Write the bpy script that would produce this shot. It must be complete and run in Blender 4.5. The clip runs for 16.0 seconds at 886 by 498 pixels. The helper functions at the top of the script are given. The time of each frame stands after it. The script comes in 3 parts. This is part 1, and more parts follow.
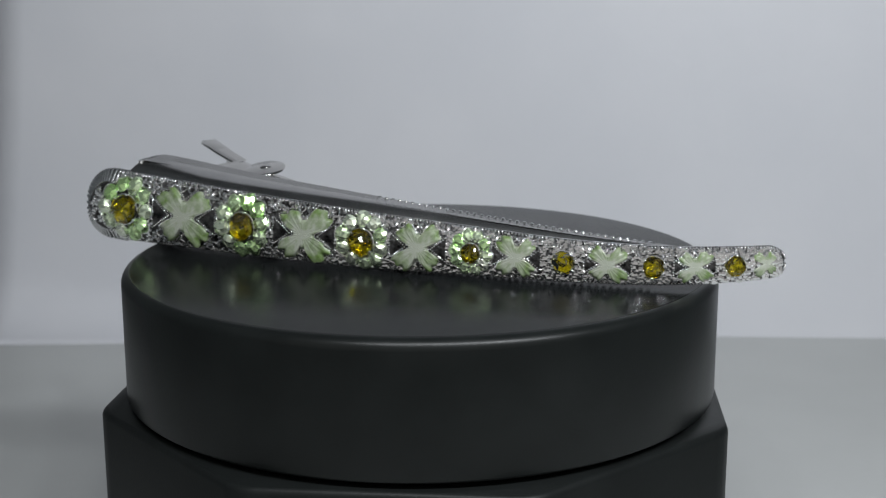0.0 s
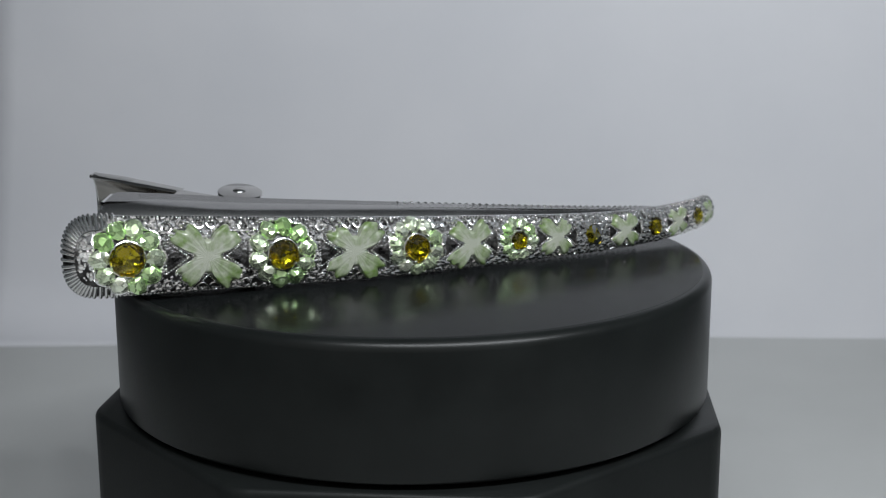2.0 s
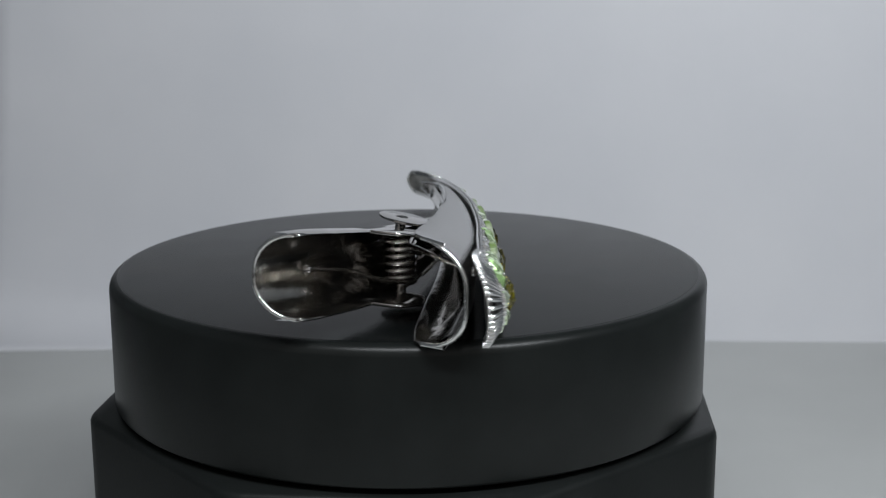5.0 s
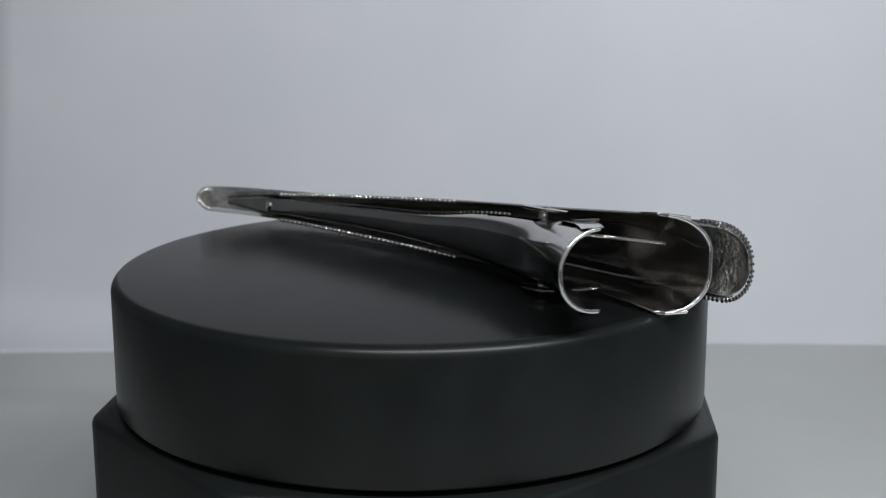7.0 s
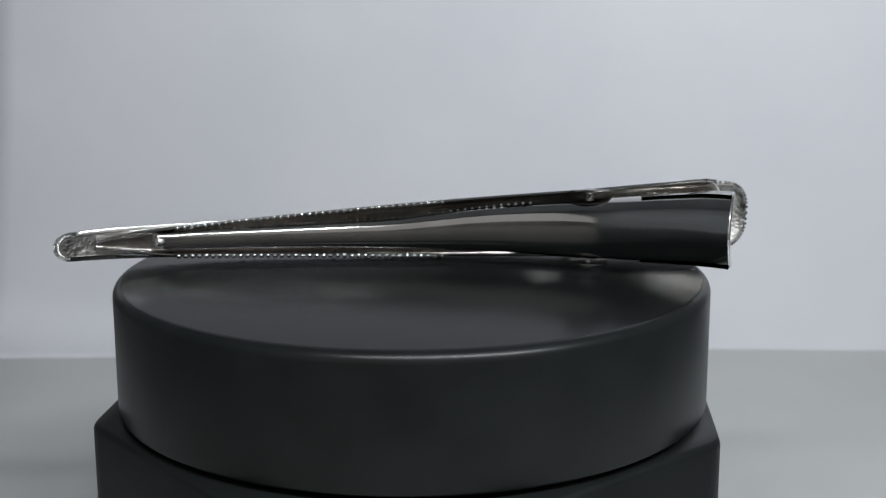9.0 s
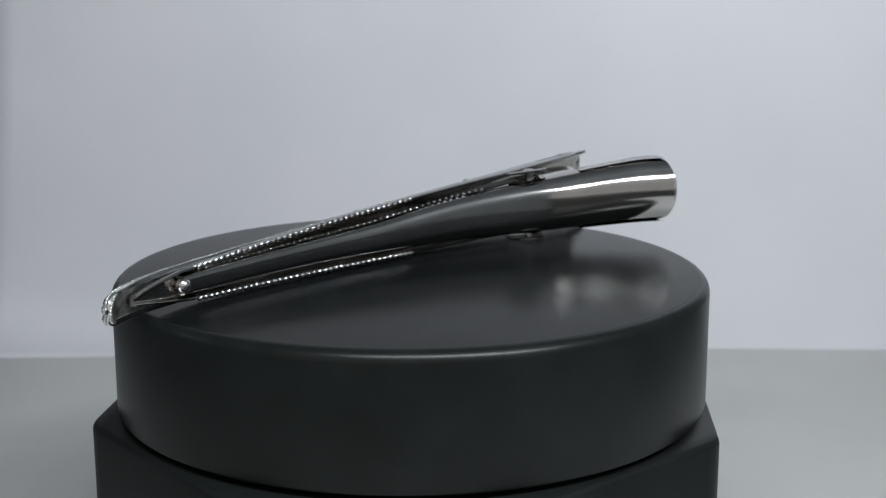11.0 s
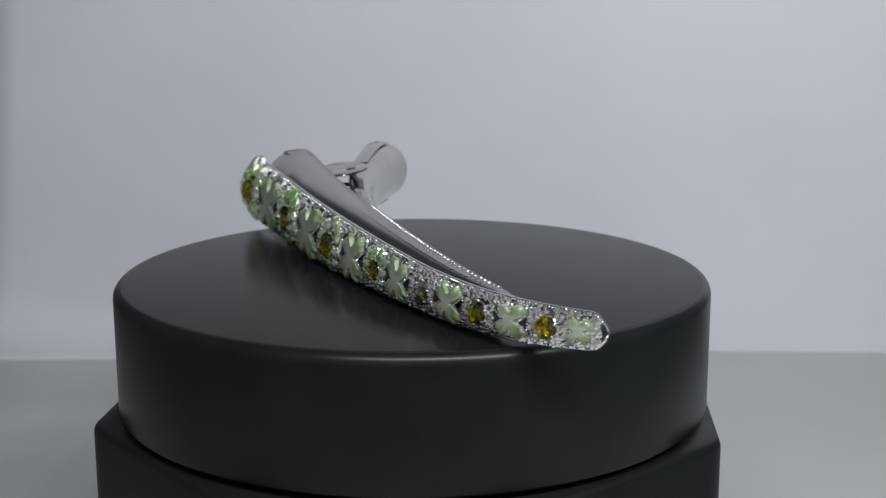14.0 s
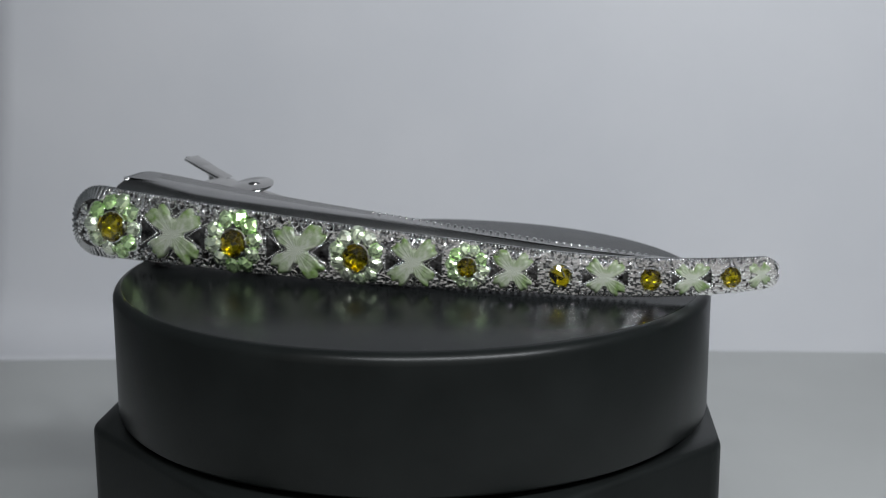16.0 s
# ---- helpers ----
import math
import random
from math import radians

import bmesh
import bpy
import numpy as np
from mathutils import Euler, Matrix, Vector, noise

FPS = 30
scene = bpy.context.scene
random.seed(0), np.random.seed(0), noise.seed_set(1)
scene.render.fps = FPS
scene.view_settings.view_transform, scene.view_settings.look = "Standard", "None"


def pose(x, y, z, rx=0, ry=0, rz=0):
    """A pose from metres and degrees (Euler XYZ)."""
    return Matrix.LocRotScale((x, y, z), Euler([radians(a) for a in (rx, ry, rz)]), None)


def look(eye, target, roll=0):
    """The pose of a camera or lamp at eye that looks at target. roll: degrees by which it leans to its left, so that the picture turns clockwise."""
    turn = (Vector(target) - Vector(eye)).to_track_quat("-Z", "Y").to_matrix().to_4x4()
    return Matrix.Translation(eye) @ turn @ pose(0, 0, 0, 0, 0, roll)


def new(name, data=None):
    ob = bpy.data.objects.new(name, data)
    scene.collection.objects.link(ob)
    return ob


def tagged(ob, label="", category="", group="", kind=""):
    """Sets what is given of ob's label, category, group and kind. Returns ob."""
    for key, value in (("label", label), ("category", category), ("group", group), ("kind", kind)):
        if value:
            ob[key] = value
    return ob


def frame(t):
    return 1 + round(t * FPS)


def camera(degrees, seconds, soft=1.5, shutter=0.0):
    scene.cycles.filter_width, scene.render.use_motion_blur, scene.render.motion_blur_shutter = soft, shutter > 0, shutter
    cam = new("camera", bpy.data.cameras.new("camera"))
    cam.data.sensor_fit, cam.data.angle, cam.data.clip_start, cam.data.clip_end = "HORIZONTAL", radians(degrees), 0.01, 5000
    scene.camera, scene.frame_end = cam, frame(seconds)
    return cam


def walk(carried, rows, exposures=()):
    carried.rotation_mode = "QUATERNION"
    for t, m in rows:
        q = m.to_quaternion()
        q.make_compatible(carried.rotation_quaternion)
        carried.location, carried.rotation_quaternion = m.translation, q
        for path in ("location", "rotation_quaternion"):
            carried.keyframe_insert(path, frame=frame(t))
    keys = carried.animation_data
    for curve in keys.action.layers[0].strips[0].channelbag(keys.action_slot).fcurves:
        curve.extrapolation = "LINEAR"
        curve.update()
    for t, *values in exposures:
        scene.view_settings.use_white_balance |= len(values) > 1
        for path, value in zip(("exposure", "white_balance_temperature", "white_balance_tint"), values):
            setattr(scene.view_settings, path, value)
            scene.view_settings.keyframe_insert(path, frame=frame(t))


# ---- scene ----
# ---------------------------------------------------------------- camera
cam = camera(36.96, 16.0, soft=1.1, shutter=0.3)
EYE = (0.0, -0.23192, 0.05324)
ROLL = -0.12
cam.data.dof.use_dof, cam.data.dof.focus_distance, cam.data.dof.aperture_fstop = True, 0.205, 42.0
# seconds, pan and tilt in degrees: a slow sag of the stand
SAG = [(0.0, -0.98, -12.61), (0.5, -1.06, -12.565), (1.0, -1.16, -12.555), (1.5, -1.225, -12.56), (2.0, -1.28, -12.565),
       (2.5, -1.34, -12.555), (3.0, -1.375, -12.525), (3.5, -1.41, -12.475), (4.0, -1.44, -12.43), (5.25, -1.485, -12.385),
       (6.5, -1.475, -12.345), (7.0, -1.415, -12.295), (7.5, -1.36, -12.23), (8.0, -1.34, -12.16), (8.5, -1.325, -12.08),
       (9.0, -1.335, -12.055), (10.25, -1.36, -12.07), (11.5, -1.375, -12.085), (12.0, -1.37, -12.05), (12.5, -1.36, -12.02),
       (13.0, -1.345, -11.995), (13.5, -1.335, -11.985), (14.0, -1.32, -11.975), (14.5, -1.305, -11.975), (15.0, -1.305, -11.975),
       (15.5, -1.315, -11.975), (16.0, -1.325, -11.975)]
walk(cam, [(t, pose(*EYE, 90 + tilt, 0, pan) @ pose(0, 0, 0, 0, 0, ROLL)) for t, pan, tilt in SAG],
     exposures=[(0.0, 0.1), (2.0, 0.04), (4.0, 0.04), (6.5, 0.1), (9.0, 0.28), (11.5, 0.27), (12.5, 0.23), (13.5, 0.11), (16.0, 0.04)])


def turn(t):
    """Degrees by which the turntable has turned at t seconds."""
    return 22.21 * t + 0.029 * t * t - 0.00005 * t ** 3


# ---------------------------------------------------------------- light
world = bpy.data.worlds.new("dim_room")
scene.world = world
world.use_nodes = True
world.node_tree.nodes["Background"].inputs["Color"].default_value = (1.0, 0.985, 0.965, 1)
world.node_tree.nodes["Background"].inputs["Strength"].default_value = 0.30


def area_lamp(name, eye, target, sx, sy, watts, color):
    data = bpy.data.lights.new(name, "AREA")
    data.shape, data.size, data.size_y, data.energy, data.color = "RECTANGLE", sx, sy, watts, color
    ob = new(name, data)
    ob.matrix_world = look(eye, target)
    return ob


# a strip of eight diodes along the front edge of the light box
for k in range(8):
    x = -0.06 + 0.041 * k
    area_lamp("led", (x, -0.19, 0.20), (x * 0.7 + 0.04, 0.16, 0.0), 0.02, 0.016, 0.088 + 0.013 * k, (0.92, 0.96, 1.0))


# ---------------------------------------------------------------- materials
def material(name, base, rough=0.5, metal=0.0, coat=0.0, spec=0.5):
    m = bpy.data.materials.new(name)
    m.use_nodes = True
    b = m.node_tree.nodes["Principled BSDF"]
    b.inputs["Base Color"].default_value = (*base, 1)
    b.inputs["Roughness"].default_value = rough
    b.inputs["Metallic"].default_value = metal
    b.inputs["Coat Weight"].default_value = coat
    b.inputs["Specular IOR Level"].default_value = spec
    return m


def grain(m, scale, low, high, bump=0.0, bump_scale=None, rough=None, detail=4.0):
    """Uneven colour between two tones, with uneven gloss and fine relief."""
    n, l = m.node_tree.nodes, m.node_tree.links
    b = n["Principled BSDF"]
    co = n.new("ShaderNodeTexCoord")
    tex = n.new("ShaderNodeTexNoise")
    tex.inputs["Scale"].default_value, tex.inputs["Detail"].default_value = scale, detail
    l.new(co.outputs["Object"], tex.inputs["Vector"])
    ramp = n.new("ShaderNodeMapRange")
    ramp.inputs["From Min"].default_value, ramp.inputs["From Max"].default_value = 0.3, 0.7
    l.new(tex.outputs["Fac"], ramp.inputs["Value"])
    mix = n.new("ShaderNodeMix")
    mix.data_type = "RGBA"
    mix.inputs["A"].default_value, mix.inputs["B"].default_value = (*low, 1), (*high, 1)
    l.new(ramp.outputs["Result"], mix.inputs["Factor"])
    l.new(mix.outputs["Result"], b.inputs["Base Color"])
    if rough:
        r = n.new("ShaderNodeMapRange")
        r.inputs["To Min"].default_value, r.inputs["To Max"].default_value = rough
        l.new(tex.outputs["Fac"], r.inputs["Value"])
        l.new(r.outputs["Result"], b.inputs["Roughness"])
    if bump:
        fine = n.new("ShaderNodeTexNoise")
        fine.inputs["Scale"].default_value, fine.inputs["Detail"].default_value = bump_scale or scale * 8, 3
        l.new(co.outputs["Object"], fine.inputs["Vector"])
        k = n.new("ShaderNodeBump")
        k.inputs["Strength"].default_value, k.inputs["Distance"].default_value = bump, 0.0004
        l.new(fine.outputs["Fac"], k.inputs["Height"])
        l.new(k.outputs["Normal"], b.inputs["Normal"])
    return m


SHEET = grain(material("white_pvc_sheet", (0.8, 0.8, 0.82), 0.55), 11, (0.70, 0.71, 0.75), (0.79, 0.79, 0.82), 0.1, 300, (0.45, 0.6))
FLOOR = grain(material("grey_white_board", (0.5, 0.5, 0.5), 0.45), 12, (0.52, 0.53, 0.52), (0.60, 0.61, 0.60), 0.08, 400, (0.4, 0.6))
WALL = grain(material("box_fabric", (0.3, 0.3, 0.3), 0.8), 40, (0.13, 0.14, 0.145), (0.17, 0.18, 0.185), 0.2, 900)
DARK = grain(material("added_table_dark", (0.05, 0.05, 0.05), 0.8), 60, (0.035, 0.035, 0.037), (0.06, 0.06, 0.062), 0.2, 900)
PLASTIC = grain(material("satin_black_plastic", (0.02, 0.02, 0.02), 0.2, spec=0.062), 120, (0.0060, 0.0070, 0.0070), (0.0084, 0.0099, 0.0099), 0.04, 2500, (0.16, 0.25))
# second copy of the disc's plastic, lighter and glossier to stand for the side's sheen
PLASTIC_SIDE = grain(material("satin_black_plastic_side", (0.02, 0.02, 0.02), 0.4, spec=0.26), 120, (0.0070, 0.0084, 0.0081), (0.0100, 0.0118, 0.0114), 0.05, 2500, (0.28, 0.37))
PLASTIC_BASE = grain(material("matt_black_plastic", (0.02, 0.02, 0.02), 0.4, spec=0.2), 90, (0.0075, 0.0087, 0.0085), (0.0105, 0.0122, 0.0119), 0.06, 2200, (0.36, 0.46))
STEEL = grain(material("nickel_plated_steel", (0.6, 0.6, 0.6), 0.13, 1.0), 160, (0.46, 0.45, 0.44), (0.54, 0.53, 0.52), 0.02, 700, (0.07, 0.15))
SATIN = grain(material("satin_nickel_plate", (0.6, 0.6, 0.6), 0.25, 1.0), 160, (0.37, 0.365, 0.36), (0.45, 0.445, 0.44), 0.05, 500, (0.2, 0.3))
INNER = grain(material("dull_nickel_inside", (0.4, 0.38, 0.36), 0.3, 1.0), 220, (0.38, 0.36, 0.34), (0.54, 0.52, 0.49), 0.4, 240, (0.1, 0.22))
SILVER = grain(material("cast_silver_plate", (0.7, 0.7, 0.7), 0.14, 1.0), 500, (0.76, 0.76, 0.76), (0.92, 0.92, 0.91), 0.15, 1600, (0.08, 0.22))
# dark colour put in for the shade between grains and inside pierced openings
GAP_DARK = grain(material("dark_gap_cast", (0.2, 0.2, 0.2), 0.35, 1.0), 700, (0.015, 0.015, 0.015), (0.16, 0.16, 0.16), 0.6, 1800, (0.2, 0.4))
INSIDE = grain(material("rough_cast_back", (0.5, 0.5, 0.5), 0.4, 1.0), 600, (0.35, 0.34, 0.32), (0.7, 0.69, 0.66), 0.8, 1500, (0.25, 0.5))
OLIVE = material("olive_crystal", (0.94, 0.96, 0.60), 0.02, 0.0, 0.0)
OLIVE.node_tree.nodes["Principled BSDF"].inputs["Transmission Weight"].default_value = 1.0
OLIVE.node_tree.nodes["Principled BSDF"].inputs["IOR"].default_value = 1.6
OLIVE_FOIL = material("olive_foil", (0.62, 0.52, 0.02), 0.1, 1.0)
PERIDOT = material("light_green_crystal", (0.62, 0.93, 0.42), 0.24, 0.85, 1.0)
PERIDOT.node_tree.nodes["Principled BSDF"].inputs["Coat Roughness"].default_value = 0.02
PERIDOT.node_tree.nodes["Principled BSDF"].inputs["Coat IOR"].default_value = 1.8


def vary(m, a, b):
    """Colour from stone to stone, between a and b."""
    n, l = m.node_tree.nodes, m.node_tree.links
    info, mix = n.new("ShaderNodeObjectInfo"), n.new("ShaderNodeMix")
    mix.data_type = "RGBA"
    mix.inputs["A"].default_value, mix.inputs["B"].default_value = (*a, 1), (*b, 1)
    l.new(info.outputs["Random"], mix.inputs["Factor"])
    l.new(mix.outputs["Result"], n["Principled BSDF"].inputs["Base Color"])


vary(PERIDOT, (0.60, 0.95, 0.36), (0.95, 1.0, 0.84))


def enamel_material():
    m = material("green_white_enamel", (0.6, 0.65, 0.5), 0.33, 0.0, 0.9)
    n, l = m.node_tree.nodes, m.node_tree.links
    b = n["Principled BSDF"]
    at = n.new("ShaderNodeAttribute")
    at.attribute_name = "reach"
    tex = n.new("ShaderNodeTexNoise")
    tex.inputs["Scale"].default_value, tex.inputs["Detail"].default_value = 700, 5
    co = n.new("ShaderNodeTexCoord")
    l.new(co.outputs["Object"], tex.inputs["Vector"])
    add = n.new("ShaderNodeMath")
    add.operation = "MULTIPLY_ADD"
    add.inputs[1].default_value, add.inputs[2].default_value = 2.4, -1.45
    l.new(tex.outputs["Fac"], add.inputs[0])
    both = n.new("ShaderNodeMath")
    both.operation = "ADD"
    l.new(at.outputs["Fac"], both.inputs[0])
    l.new(add.outputs["Value"], both.inputs[1])
    mix = n.new("ShaderNodeMix")
    mix.data_type = "RGBA"
    mix.inputs["A"].default_value, mix.inputs["B"].default_value = (0.39, 0.415, 0.34, 1), (0.135, 0.215, 0.06, 1)
    l.new(both.outputs["Value"], mix.inputs["Factor"])
    l.new(mix.outputs["Result"], b.inputs["Base Color"])
    k = n.new("ShaderNodeBump")
    k.inputs["Strength"].default_value, k.inputs["Distance"].default_value = 0.4, 0.0003
    l.new(tex.outputs["Fac"], k.inputs["Height"])
    l.new(k.outputs["Normal"], b.inputs["Normal"])
    return m


ENAMEL = enamel_material()


# ---------------------------------------------------------------- mesh helpers
def mesh_of(name, verts, faces, mat, smooth=True):
    me = bpy.data.meshes.new(name)
    me.from_pydata([tuple(v) for v in verts], [], faces)
    me.materials.append(mat)
    if smooth:
        me.polygons.foreach_set("use_smooth", [True] * len(me.polygons))
        me.set_sharp_from_angle(angle=radians(58))
    me.update()
    return me


def part(name, me, parent, label="", m=None):
    ob = new(name, me)
    ob.parent = parent
    if m is not None:
        ob.matrix_basis = m
    return tagged(ob, label)


def tidy(me):
    """Make the faces' normals agree, outwards."""
    bm = bmesh.new()
    bm.from_mesh(me)
    bmesh.ops.recalc_face_normals(bm, faces=bm.faces)
    bm.to_mesh(me)
    bm.free()
    return me


def loft(rings, caps=True, closed=True):
    """Verts and faces of a skin through rings of equal length."""
    n = len(rings[0])
    verts = [p for r in rings for p in r]
    faces = []
    for i in range(len(rings) - 1):
        for j in range(n if closed else n - 1):
            k = (j + 1) % n
            faces.append((i * n + j, i * n + k, (i + 1) * n + k, (i + 1) * n + j))
    if caps:
        faces.append(tuple(range(n))[::-1])
        faces.append(tuple(range((len(rings) - 1) * n, len(rings) * n)))
    return verts, faces


def revolve(profile, seg):
    """A turned body from (radius, height) pairs, closed on the axis at both ends."""
    rings = [[(r * math.cos(2 * math.pi * k / seg), r * math.sin(2 * math.pi * k / seg), z) for k in range(seg)] for r, z in profile]
    return loft(rings)


def tube(points, radius, seg=8):
    """A round wire through points."""
    pts = [Vector(p) for p in points]
    rings, up = [], Vector((0.13, 0.21, 0.97))
    for i, p in enumerate(pts):
        d = (pts[min(i + 1, len(pts) - 1)] - pts[max(i - 1, 0)]).normalized()
        a = d.cross(up).normalized()
        up = a.cross(d).normalized()
        rings.append([p + radius * (math.cos(2 * math.pi * k / seg) * a + math.sin(2 * math.pi * k / seg) * up) for k in range(seg)])
    return loft(rings)


def join(pieces):
    verts, faces = [], []
    for v, f in pieces:
        o = len(verts)
        verts += list(v)
        faces += [tuple(i + o for i in q) for q in f]
    return verts, faces


def curve_of(keys):
    """A smooth function through (x, value) pairs."""
    xs, ys = [k[0] for k in keys], [k[1] for k in keys]

    def f(x):
        x = min(max(x, xs[0]), xs[-1])
        i = min(max(int(np.searchsorted(xs, x)) - 1, 0), len(xs) - 2)

        def slope(j):
            if j <= 0:
                return (ys[1] - ys[0]) / (xs[1] - xs[0])
            if j >= len(xs) - 1:
                return (ys[-1] - ys[-2]) / (xs[-1] - xs[-2])
            return (ys[j + 1] - ys[j - 1]) / (xs[j + 1] - xs[j - 1])
        w = xs[i + 1] - xs[i]
        t = (x - xs[i]) / w
        return ((2 * t ** 3 - 3 * t * t + 1) * ys[i] + (t ** 3 - 2 * t * t + t) * w * slope(i)
                + (3 * t * t - 2 * t ** 3) * ys[i + 1] + (t ** 3 - t * t) * w * slope(i + 1))
    return f


MM = 0.001

# ---------------------------------------------------------------- light box
FLOOR_Z = -0.0655


def light_box():
    # back sheet: stands at the back, its foot bent forward on the floor, its free edge wavy
    rings = []
    left = curve_of([(-0.066, -0.1415), (-0.05, -0.140), (-0.017, -0.1365), (0.01, -0.1335), (0.04, -0.1315), (0.10, -0.130), (0.28, -0.130)])
    cols = 32
    for k in range(20):
        ring = []
        for c in range(cols + 1):
            q = c / cols
            bend = 0.0008 + 0.020 * (1 - q) ** 2
            y0 = 0.185 - 0.021 * q
            if k < 8:
                a = math.pi / 2 * k / 7
                y, z = y0 - bend * (1 - math.sin(a)), FLOOR_Z + 0.0006 - 0.004 * q + bend * (1 - math.cos(a))
            else:
                h = (k - 7) / 12
                y, z = y0 + 0.006 * h + 0.0015 * math.sin(9 * q) * h, FLOOR_Z + 0.0006 - 0.004 * q + bend + (0.345 - bend) * h
            x0 = left(z)
            ring.append((x0 + (0.19 - x0) * q, y, z))
        rings.append(ring)
    v, f = loft(rings, caps=False, closed=False)
    ob = tagged(new("backdrop", mesh_of("backdrop", v, f, SHEET)), "pale bluish white plastic backdrop sheet standing in the light box", "backdrop", kind="structure")
    sol = ob.modifiers.new("thickness", "SOLIDIFY")
    sol.thickness, sol.offset = 0.0008, 0

    def slab(name, lo, hi, mat, label, cat):
        x0, y0, z0 = lo
        x1, y1, z1 = hi
        vs = [(x, y, z) for z in (z0, z1) for y in (y0, y1) for x in (x0, x1)]
        fs = [(0, 2, 3, 1), (4, 5, 7, 6), (0, 1, 5, 4), (2, 6, 7, 3), (0, 4, 6, 2), (1, 3, 7, 5)]
        return tagged(new(name, mesh_of(name, vs, fs, mat, False)), label, cat, kind="structure")
    slab("floor", (-0.2, -0.20, FLOOR_Z - 0.006), (0.2, 0.22, FLOOR_Z), FLOOR, "pale grey board floor of the light box", "floor")
    # out of view: dark slab added so low reflections in metal and disc darken
    slab("table", (-0.8, -0.9, FLOOR_Z - 0.036), (0.8, 0.5, FLOOR_Z - 0.0065), DARK, "unseen dark table top, added to darken reflections from below", "table")
    slab("wall_left", (-0.206, -0.20, FLOOR_Z - 0.006), (-0.2, 0.22, 0.28), WALL, "grey fabric side of the light box", "wall")
    slab("wall_right", (0.2, -0.20, FLOOR_Z - 0.006), (0.206, 0.22, 0.28), WALL, "grey fabric side of the light box", "wall")
    slab("wall_back", (-0.206, 0.22, FLOOR_Z - 0.006), (0.206, 0.226, 0.28), WALL, "grey fabric back of the light box", "wall")
    slab("ceiling", (-0.206, -0.20, 0.28), (0.206, 0.226, 0.286), WALL, "grey fabric top of the light box", "ceiling")


light_box()


# ---------------------------------------------------------------- turntable
R_DISC, H_DISC = 0.0525, 0.0218


def round_profile(r, z0, z1, top, bottom, n=7):
    """Half outline of a disc with rounded edges, from the axis below to the axis above."""
    pts = [(0.0002, z0)]
    pts += [(r - bottom + bottom * math.sin(a), z0 + bottom - bottom * math.cos(a)) for a in [math.pi / 2 * k / n for k in range(n + 1)]]
    pts += [(r - top + top * math.cos(a), z1 - top + top * math.sin(a)) for a in [math.pi / 2 * k / n for k in range(n + 1)]]
    pts += [(0.0002, z1)]
    return pts


def turntable():
    stand = tagged(new("turntable"), "black plastic turntable with octagonal base and round disc", "turntable")
    stand.location = (0, 0, FLOOR_Z)
    z_top = -H_DISC - 0.0010
    rings = []
    for r, z in [(0.0575, FLOOR_Z), (0.0575, z_top - 0.0012), (0.0572, z_top - 0.0004), (0.0565, z_top)]:
        ring = []
        for k in range(8):
            a = radians(-73.7 + 45 * k)
            for da in (-3.0, -1.2, 1.2, 3.0):
                # corners rounded by a few degrees
                rr = r * math.cos(radians(22.5)) / math.cos(radians(22.5) - radians(abs(da))) * (0.997 if abs(da) < 2 else 1.0)
                ring.append((rr * math.cos(a + radians(da)), rr * math.sin(a + radians(da)), z - FLOOR_Z))
        rings.append(ring)
    v, f = loft(rings)
    part("body", tidy(mesh_of("body", v, f, PLASTIC_BASE)), stand)
    v, f = revolve(round_profile(0.012, z_top - FLOOR_Z, z_top - FLOOR_Z + 0.0010, 0.0002, 0.0002, 2), 48)
    part("spindle", tidy(mesh_of("spindle", v, f, PLASTIC_BASE)), stand)
    v, f = revolve(round_profile(R_DISC, -H_DISC, 0.0, 0.0019, 0.0005), 160)
    me = tidy(mesh_of("disc", v, f, PLASTIC))
    me.materials.append(PLASTIC_SIDE)
    # darker copy on the flat top, sheen copy on rim and side
    me.polygons.foreach_set("material_index", [0 if p.normal.z > 0.95 else 1 for p in me.polygons])
    return part("disc", me, stand, "satin black round disc", Matrix.Translation((0, 0, -FLOOR_Z)))


disc = turntable()

# ---------------------------------------------------------------- hair clip
# plan of the ornamental bar's face, in mm on the disc, at the clip's start
FACE = [(-60.9, 11.0), (-53.9, 7.5), (-43.2, 2.2), (-31.9, -2.9), (-20.5, -7.8), (-10.5, -11.9), (-1.0, -15.6), (7.7, -18.7),
        (15.2, -21.0), (22.7, -23.2), (37.1, -26.5), (50.5, -27.2), (59.6, -25.1)]
PLAN = np.polyfit([p[0] for p in FACE], [p[1] for p in FACE], 5)
XS = np.linspace(-62.7, 59.6, 600)
YS = np.polyval(PLAN, XS)
SS = np.concatenate([[0], np.cumsum(np.hypot(np.diff(XS), np.diff(YS)))])
LENGTH = float(SS[-1])


def s_of(x):
    return float(np.interp(x, XS, SS))


S1, S7 = s_of(-53.9), s_of(50.5)
HALF = curve_of([(0, 6.3), (S1, 6.25), (s_of(-31.9), 5.55), (s_of(-10.5), 4.85), (s_of(7.7), 4.1), (s_of(22.7), 3.55), (s_of(37.1), 3.2), (S7, 2.9), (LENGTH, 2.6)])
MID = curve_of([(0, 7.9), (S1, 7.5), (s_of(-31.9), 6.2), (s_of(-10.5), 5.15), (s_of(7.7), 4.6), (s_of(22.7), 4.05), (s_of(37.1), 3.9), (S7, 4.15), (LENGTH, 4.35)])
DEPTH = curve_of([(0, 0.4), (8, 0.5), (20, 1.0), (60, 1.4), (LENGTH, 0.8)])


END = 5.2


